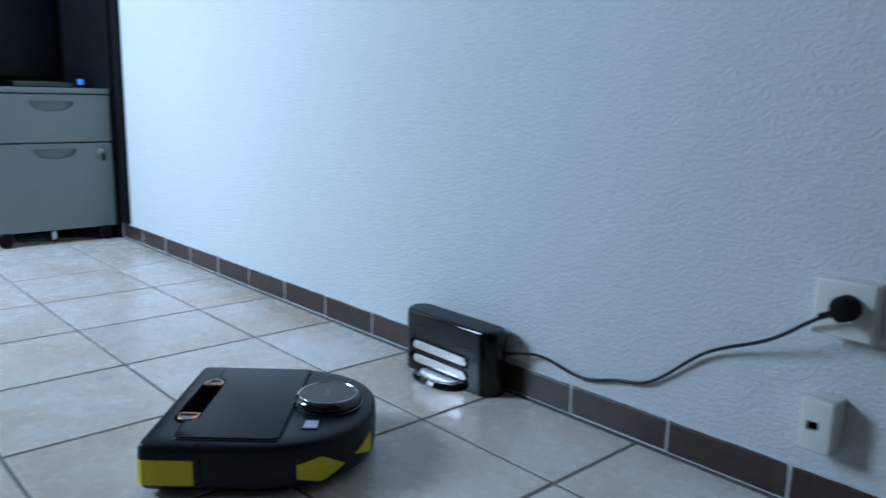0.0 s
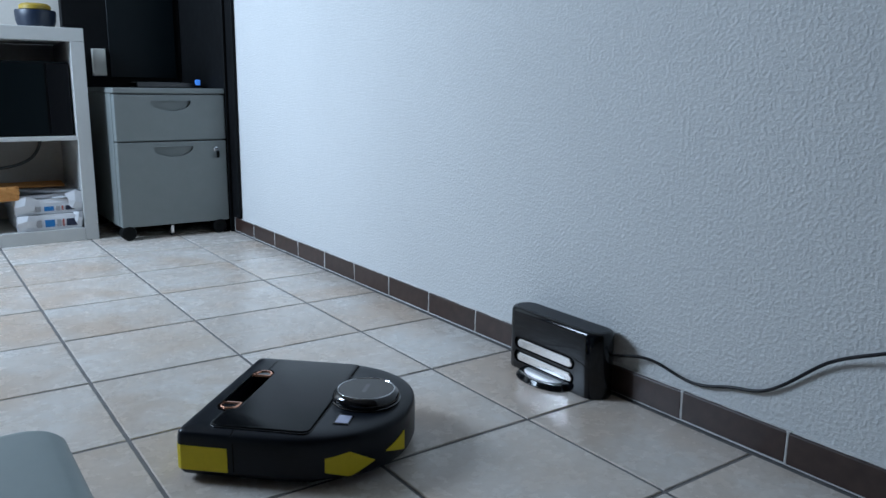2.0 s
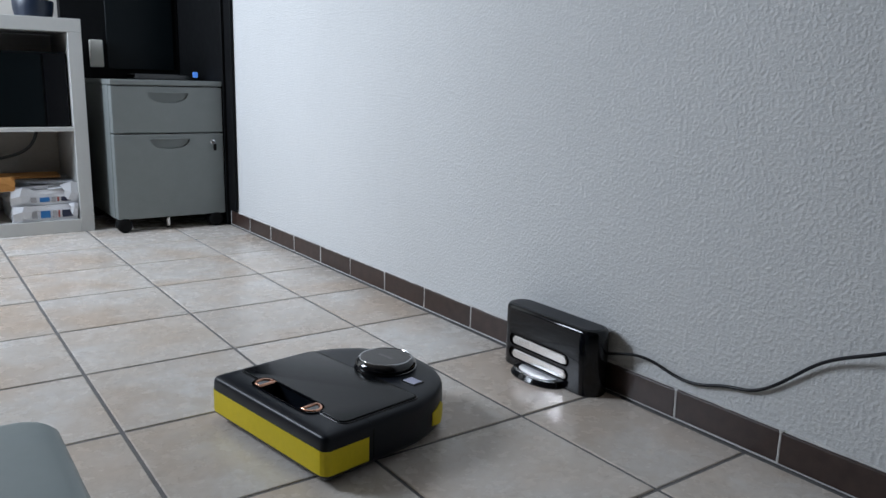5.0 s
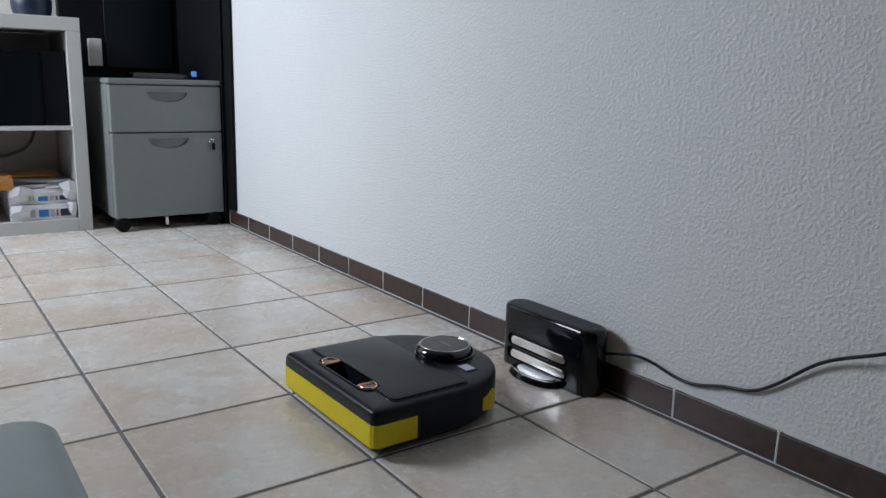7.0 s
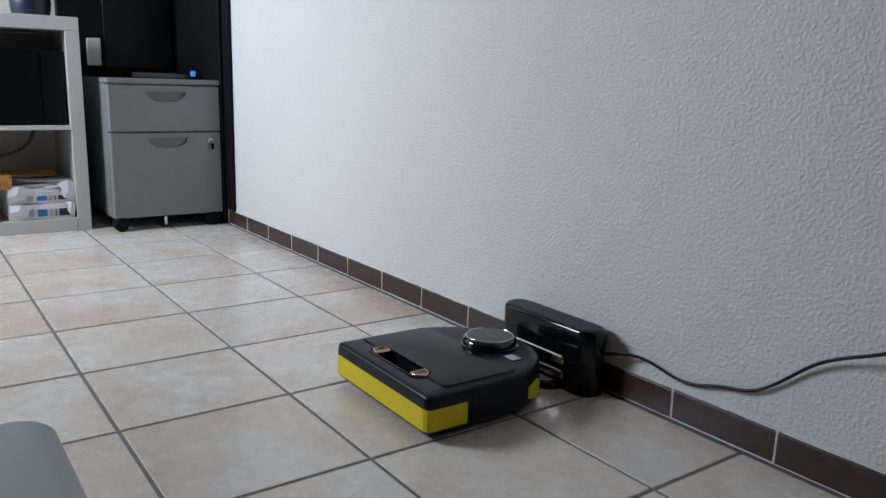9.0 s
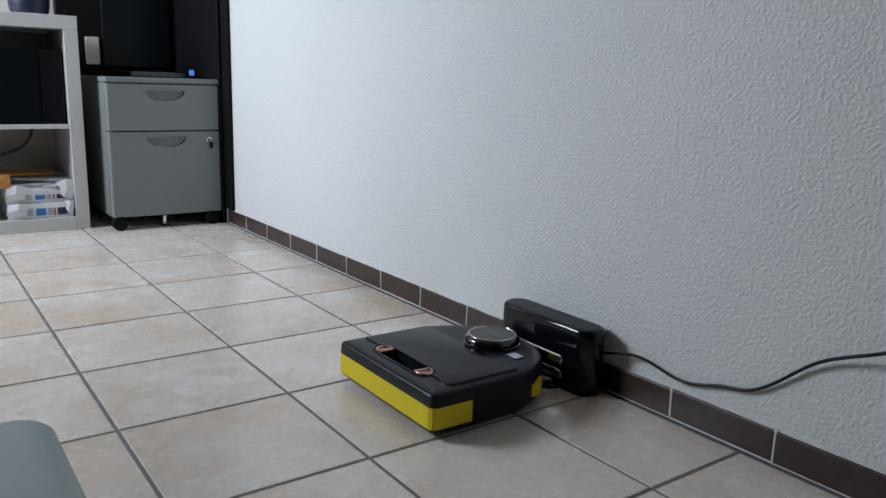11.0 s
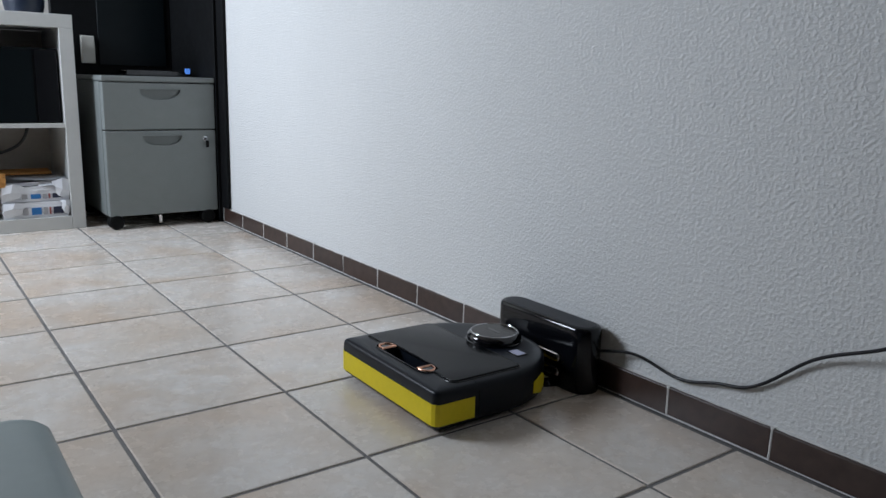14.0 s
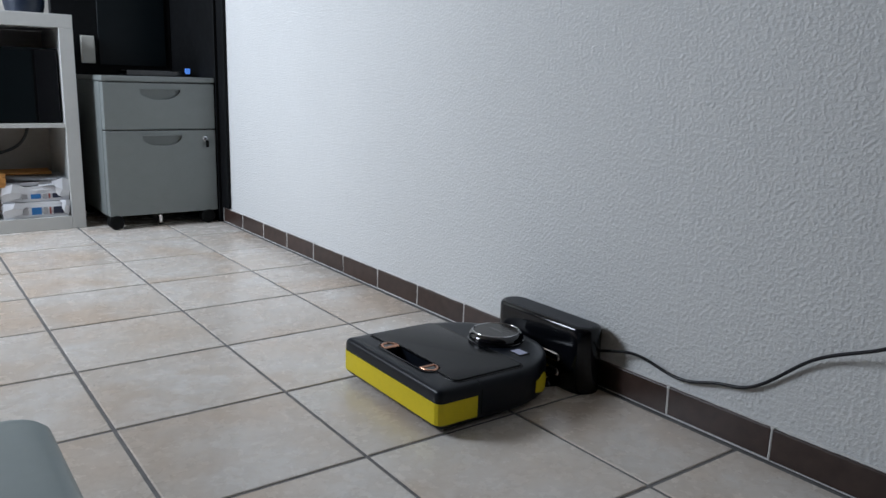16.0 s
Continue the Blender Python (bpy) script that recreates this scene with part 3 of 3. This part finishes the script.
# ---- filing cabinet ----
def build_cabinet():
    x0, x1, y0, y1, z0, z1 = -0.225, 0.210, 1.520, 2.060, 0.052, 0.597
    cx, cy = (x0 + x1) / 2, (y0 + y1) / 2
    cab = empty("filing_cabinet", cx, cy, 0)
    tagged(cab, "grey steel two-drawer rolling filing cabinet with key in its lock", "filing cabinet")
    w, d = (x1 - x0) / 2, (y1 - y0) / 2
    part("carcass", box(-w, w, -d + 0.0445, d, z0, z1 - 0.022, 0.003, 2), M_CABINET, cab)
    part("top_panel", box(-w - 0.001, w + 0.001, -d - 0.002, d, z1 - 0.021, z1, 0.005, 3), M_CABINET, cab)
    for a, b, grip_z in ((0.392, 0.572, 0.548), (z0 + 0.001, 0.387, 0.367)):
        dr = part("drawer", box(-w + 0.002, w - 0.002, -d, -d + 0.044, a, b, 0.003, 2), M_CABINET, cab)
        half = [(0.078 * math.cos(radians(k)), grip_z - 0.040 * math.sin(radians(k)) ** 0.85) for k in range(0, 181, 12)]
        half[-1], half[0] = (-0.078, grip_z), (0.078, grip_z)
        cut = loft([[(x, -d - 0.01, z) for x, z in half], [(x, -d + 0.0125, z) for x, z in half]])
        carve(dr, cut)
        back = loft([[(x * 0.97, -d + 0.0110, z) for x, z in half], [(x * 0.97, -d + 0.0120, z) for x, z in half]])
        part("grip_bowl", back, M_CABINET, dr)
        part("grip_lip", box(-0.079, 0.079, -d - 0.005, -d + 0.002, grip_z - 0.001, grip_z + 0.003, 0.0012, 2), M_CABINET, dr)
    lock = lathe([(0.0105, 0.0), (0.0105, 0.004), (0.0085, 0.006), (0.0045, 0.006)], 24)
    bmesh.ops.rotate(lock, verts=lock.verts, cent=(0, 0, 0), matrix=Matrix.Rotation(radians(90), 3, "X"))
    bmesh.ops.translate(lock, verts=lock.verts, vec=(0.171, -d, 0.354))
    lk = part("lock", lock, M_CHROME, cab, "chrome lock with a hanging key")
    part("key", box(0.170, 0.1725, -d - 0.024, -d - 0.004, 0.346, 0.358, 0.0008, 1), M_CHROME, lk)
    part("key_fob", box(0.167, 0.180, -d - 0.022, -d - 0.017, 0.318, 0.346, 0.003, 2), M_RUBBER, lk)
    for px, py in ((-w + 0.026, -d + 0.022), (w - 0.042, -d + 0.022), (-w + 0.026, d - 0.05), (w - 0.042, d - 0.05)):
        cas = lathe([(0.020, -0.012), (0.0275, -0.010), (0.029, -0.004), (0.029, 0.004), (0.0275, 0.010), (0.020, 0.012)], 24)
        bmesh.ops.rotate(cas, verts=cas.verts, cent=(0, 0, 0), matrix=Matrix.Rotation(radians(90), 3, "X"))
        for off in (-0.014, 0.014):
            c2 = cas.copy()
            bmesh.ops.translate(c2, verts=c2.verts, vec=(px, py + off, 0.029))
            part("caster_wheel", c2, M_RUBBER, cab)
        cas.free()
        part("caster_fork", box(px - 0.018, px + 0.018, py - 0.0135, py + 0.0135, 0.022, z0 + 0.002, 0.004, 2), M_RUBBER, cab)
    part("stabiliser", box(-0.018, -0.002, -d + 0.046, -d + 0.062, 0.0, 0.052, 0.002, 1), M_RUBBER, cab)
    part("stabiliser_bolt", box(-0.018, -0.004, -d + 0.040, -d + 0.0455, 0.008, 0.044, 0.002, 1), M_SILVER, cab, "small steel bolt")


# ---- white cube shelf ----
SH_X1, SH_Y0, SH_D, SH_H, SH_W = -0.289, 1.635, 0.39, 0.817, 0.79


def build_shelf():
    sh = empty("cube_shelf", SH_X1 - SH_W / 2, SH_Y0 + SH_D / 2, 0)
    tagged(sh, "white two-by-two cube shelf, partly filled", "shelf")
    w, d, t, m = SH_W / 2, SH_D / 2, 0.050, 0.016
    part("side_panel", box(w - t, w, -d, d, 0, SH_H - t, 0.0015, 1), M_WOODWHITE, sh)
    part("side_panel", box(-w, -w + t, -d, d, 0, SH_H - t, 0.0015, 1), M_WOODWHITE, sh)
    part("top_board", box(-w, w, -d, d, SH_H - t + 0.0005, SH_H, 0.0015, 1), M_WOODWHITE, sh)
    part("bottom_board", box(-w + t + 0.0005, w - t - 0.0005, -d, d, 0.0, t, 0.0015, 1), M_WOODWHITE, sh)
    part("middle_board", box(-w + t + 0.0005, w - t - 0.0005, -d + 0.003, d - 0.0065, 0.395, 0.411, 0.001, 1), M_WOODWHITE, sh)
    # added pale panel in place of the wall behind; it brightens the cells
    part("back_panel", box(-w + t, w - t, d - 0.006, d - 0.001, t, SH_H - t), M_NORTH, sh, "pale beige panel standing in for the wall behind, added to brighten the cells")
    part("divider", box(-m / 2, m / 2, -d + 0.004, d - 0.0065, 0.4115, SH_H - t, 0.001, 1), M_WOODWHITE, sh)
    part("divider", box(-m / 2, m / 2, -d + 0.004, d - 0.0065, t, 0.3945, 0.001, 1), M_WOODWHITE, sh)


def crumple(w, d, h, n, rng, rough, bulge=0.0):
    """A creased paper wrapper: a closed box of width w, depth d, height h with dented, faceted faces."""
    b = bmesh.new()
    bmesh.ops.create_cube(b, size=1)
    bmesh.ops.subdivide_edges(b, edges=b.edges[:], cuts=n, use_grid_fill=True)
    for v in b.verts:
        x, y, z = v.co
        swell = 1 + bulge * (1 - (2 * z) ** 2)
        low = 0.0 if z < -0.49 else 1.0
        v.co = (x * w * swell + rough * rng.uniform(-1, 1), y * d * swell + rough * rng.uniform(-1, 1), (z + 0.5) * h + low * rough * 0.7 * rng.uniform(-1, 1))
    return b


def flap(points, thick=0.0008):
    """A folded piece of wrapper: rows of points with a sheet stretched between them."""
    b = bmesh.new()
    rows = [[b.verts.new(p) for p in row] for row in points]
    for lo, hi in zip(rows, rows[1:]):
        for i in range(len(lo) - 1):
            b.faces.new((lo[i], lo[i + 1], hi[i + 1], hi[i]))
    bmesh.ops.triangulate(b, faces=b.faces[:])
    bmesh.ops.solidify(b, geom=b.faces[:], thickness=thick)
    return b


def build_paper(x0, x1, y0, z0, h, tilt, rng, torn):
    p = empty("paper_ream", (x0 + x1) / 2, y0 + 0.15, z0, tilt)
    tagged(p, "torn-open white ream of copy paper lying on the shelf" if torn else "white wrapped ream of copy paper lying on the shelf board", "paper ream", group="paper reams")
    w = x1 - x0
    part("wrapper", crumple(w, 0.29, h, 7, rng, 0.0022, 0.015), M_PAPER, p)
    # end folds of the wrapper, rising where it is torn open
    lift = 0.030 if torn else 0.006
    fw = 0.8 if torn else 0.42
    hw = w / 2
    part("wrapper_flap", flap([[(hw - 0.004, -0.150, h * 0.10), (hw - 0.045 * fw, -0.154, h * 0.30), (hw - 0.060 * fw, -0.151, h * 0.55)],
                               [(hw + 0.002, -0.158, h * 0.60), (hw - 0.030 * fw, -0.163, h * 0.80), (hw - 0.058 * fw, -0.156, h * 0.92)],
                               [(hw + 0.004, -0.152, h + lift * 0.8), (hw - 0.028 * fw, -0.157, h + lift), (hw - 0.075 * fw, -0.148, h + lift * 0.55)]]), M_PAPER, p)
    part("wrapper_flap", flap([[(-hw + 0.004, -0.150, h * 0.08), (-hw + 0.035, -0.156, h * 0.22), (-hw + 0.060, -0.151, h * 0.30)],
                               [(-hw - 0.002, -0.158, h * 0.55), (-hw + 0.030, -0.164, h * 0.70), (-hw + 0.066, -0.153, h * 0.62)],
                               [(-hw + 0.002, -0.150, h + lift * 0.2), (-hw + 0.040, -0.156, h + lift * 0.5), (-hw + 0.085, -0.149, h * 0.98)]]), M_PAPER, p)
    if torn:
        part("wrapper_flap", flap([[(hw - 0.105, -0.149, h + 0.002), (hw - 0.060, -0.152, h + 0.004), (hw - 0.010, -0.149, h + 0.003)],
                                   [(hw - 0.098, -0.120, h + 0.019), (hw - 0.055, -0.126, h + 0.026), (hw - 0.006, -0.118, h + 0.018)],
                                   [(hw - 0.092, -0.070, h + 0.012), (hw - 0.050, -0.075, h + 0.010), (hw - 0.010, -0.065, h + 0.004)]]), M_PAPER, p)
    z = h * 0.20
    tall = h * (0.30 if torn else 0.46)
    for a, c, mat in ((-0.048, -0.030, M_GREY), (-0.018, 0.016, M_BLUE), (0.024, 0.038, M_GREY), (0.044, 0.050, M_RED), (0.058, 0.096, M_NAVY)):
        part("print_block", box(a, c, -0.1496, -0.1450, z, z + tall, 0, 1), mat, p)


def build_shelf_contents():
    rng = random.Random(11)
    build_paper(-0.573, -0.347, 1.645, 0.0505, 0.060, 0, rng, False)
    build_paper(-0.578, -0.345, 1.652, 0.1125, 0.058, 1.2, rng, True)
    p = empty("loose_paper", -0.474, 1.768, 0.1735, 2)
    tagged(p, "loose curled white paper lying on the reams", "paper")
    part("paper_pad", crumple(0.250, 0.20, 0.013, 5, rng, 0.0012), M_PAPER, p)
    for k in range(4):
        b = bmesh.new()
        n = 10
        lift = 0.0155 + 0.002 * k
        g = [[b.verts.new((-0.13 + 0.26 * i / n, -0.108 + 0.21 * j / n, lift + (0.006 + 0.004 * k) * (1 - j / n) ** 2 * (0.5 + 0.5 * math.sin(0.33 * i + 0.8 * k)) + 0.006 * (j / n) ** 2)) for j in range(n + 1)] for i in range(n + 1)]
        for i in range(n):
            for j in range(n):
                b.faces.new((g[i][j], g[i + 1][j], g[i + 1][j + 1], g[i][j + 1]))
        bmesh.ops.solidify(b, geom=b.faces[:], thickness=0.0012)
        sheet = part("sheet", b, M_PAPER, p)
        sheet.matrix_basis = pose(rng.uniform(-0.008, 0.004), rng.uniform(-0.006, 0.012), 0, 0, 0, rng.uniform(-3, 3))
    e = part("envelope", crumple(0.24, 0.13, 0.008, 5, rng, 0.0010), M_KRAFT)
    e.matrix_basis = pose(-0.495, 1.850, 0.204, 1, 0, -3)
    tagged(e, "ochre padded envelope lying on loose paper", "envelope")
    e2 = part("envelope", crumple(0.075, 0.045, 0.052, 4, rng, 0.0035, 0.10), M_KRAFT)
    e2.matrix_basis = pose(-0.600, 1.664, 0.1725, 0, 0, 8)
    tagged(e2, "crumpled ochre envelope bulging over the paper reams", "envelope")
    # black box file in the upper cell
    f = empty("equipment_box", -0.505, 1.80, 0.4115)
    tagged(f, "black electronics box filling the upper shelf cell", "electronics box")
    part("case", box(-0.16, 0.163, -0.13, 0.17, 0.0, 0.280, 0.006, 2), M_BLACKBOARD, f)
    part("front_panel", box(-0.155, 0.073, -0.136, -0.1305, 0.006, 0.274, 0.002, 1), M_SCREENBLACK, f)
    part("side_strip", box(0.080, 0.158, -0.136, -0.1305, 0.006, 0.274, 0.002, 1), M_PIANO, f)
    c = empty("canister", -0.43, 1.76, SH_H)
    tagged(c, "dark blue container with a yellow lid on the shelf", "container")
    smooth(part("bowl", lathe([(0.05, 0.0), (0.064, 0.004), (0.07, 0.03), (0.072, 0.06), (0.07, 0.065)], 40), M_BAGBLUE, c), 40)
    smooth(part("lid", lathe([(0.045, 0.0655), (0.055, 0.069), (0.055, 0.082), (0.045, 0.09)], 40), M_BAGYEL, c, "yellow lid"), 40)
    cable = tube([(-0.425, 1.95, 0.395), (-0.432, 1.945, 0.355), (-0.455, 1.94, 0.315), (-0.50, 1.935, 0.285), (-0.58, 1.93, 0.268), (-0.66, 1.93, 0.265)], 0.0065, "loose_cable", M_CABDARK)
    tagged(cable, "grey cable hanging in the lower shelf cell", "cable")


# ---- black unit behind the cabinet ----
def build_black_unit():
    u = empty("black_wall_unit", 0.0, 2.10, 0)
    tagged(u, "tall black wooden wall unit behind the filing cabinet", "wall unit")
    part("back_panel", box(-0.285, 0.210, -0.020, 0.030, 0.0, 1.95, 0.002, 1), M_BLACKBOARD, u)
    part("side_panel", box(0.2125, 0.2385, -0.583, 0.045, 0.0, 1.95, 0.002, 1), M_BLACKBOARD, u)
    part("front_trim", box(0.2245, 0.2385, -0.655, -0.5835, 0.064, 1.95, 0.002, 1), M_BLACKBOARD, u)
    part("screen_pane", box(-0.105, 0.185, -0.026, -0.0205, 0.640, 1.20, 0.002, 1), M_SCREENBLACK, u, "dark glass pane")
    a = part("power_adapter", box(-0.027, 0.027, -0.030, 0.0, 0.0, 0.116, 0.004, 2), M_SOCKET)
    a.matrix_basis = pose(-0.152, 2.0795, 0.646)
    tagged(a, "small white plug-in adapter on the black unit", "adapter")
    dv = empty("network_device", 0.03, 1.80, 0.5975)
    tagged(dv, "flat black device with a blue indicator on the filing cabinet", "network device")
    part("case", box(-0.11, 0.16, -0.06, 0.06, 0.0, 0.024, 0.004, 2), M_GLOSS, dv)
    part("indicator", box(0.132, 0.155, -0.0625, -0.055, 0.012, 0.036, 0.004, 2), M_LED, dv, "glowing blue indicator")


def build_tub():
    t = empty("plastic_tub", -0.930, -0.850, 0)
    tagged(t, "pale blue-grey rounded plastic container on the tiles", "container")
    o = rounded(-0.16, 0.143, -0.30, 0.192, 0.050, 8)
    body = loft([ring_at(o, d, z) for z, d in ((0.0, 0.020), (0.006, 0.014), (0.172, 0.002))])
    smooth(part("tub_body", body, M_TUB, t), 40)
    lid = loft([ring_at(o, d, z) for z, d in ((0.1722, 0.0015), (0.184, 0.0), (0.194, 0.003), (0.200, 0.010), (0.202, 0.022))])
    smooth(part("lid", lid, M_TUB, t), 40)


build_room()
build_dock()
build_cable()
build_socket(-1.286, 0.324)
build_phone_socket(-1.269, 0.147)
build_cabinet()
build_shelf()
build_shelf_contents()
build_black_unit()
build_tub()
robot = build_robot()
build_floor()
build_skirting()
build_caulk()


def motions():
    rows = [(0, -0.4022, -0.4601, -42.18), (0.5, -0.4628, -0.4375, -34.63), (1, -0.5198, -0.4290, -26.95), (1.5, -0.5096, -0.4105, -34.71),
            (2, -0.4915, -0.3865, -44.11), (2.5, -0.5249, -0.4386, -23.40), (2.7, -0.5374, -0.4775, -9.24), (3, -0.5343, -0.5451, 14.37), (3.5, -0.5279, -0.5413, 13.67),
            (4, -0.5120, -0.5365, 12.86), (6.5, -0.3585, -0.4856, 2.43), (7, -0.3243, -0.4793, 0.73), (7.5, -0.2932, -0.4765, -0.24),
            (8, -0.2601, -0.4753, -0.87), (8.5, -0.2309, -0.4760, -1.05), (9, -0.2100, -0.4761, -0.93), (11.5, -0.1987, -0.4785, -0.30),
            (12, -0.1965, -0.4785, -0.40), (13, -0.1910, -0.4775, -0.55), (14, -0.1865, -0.4775, -0.50), (15, -0.1830, -0.4785, -0.35), (16, -0.1810, -0.4780, -0.35)]
    walk(robot, [(t, pose(x, y, 0, 0, 0, rz)) for t, x, y, rz in rows])


motions()
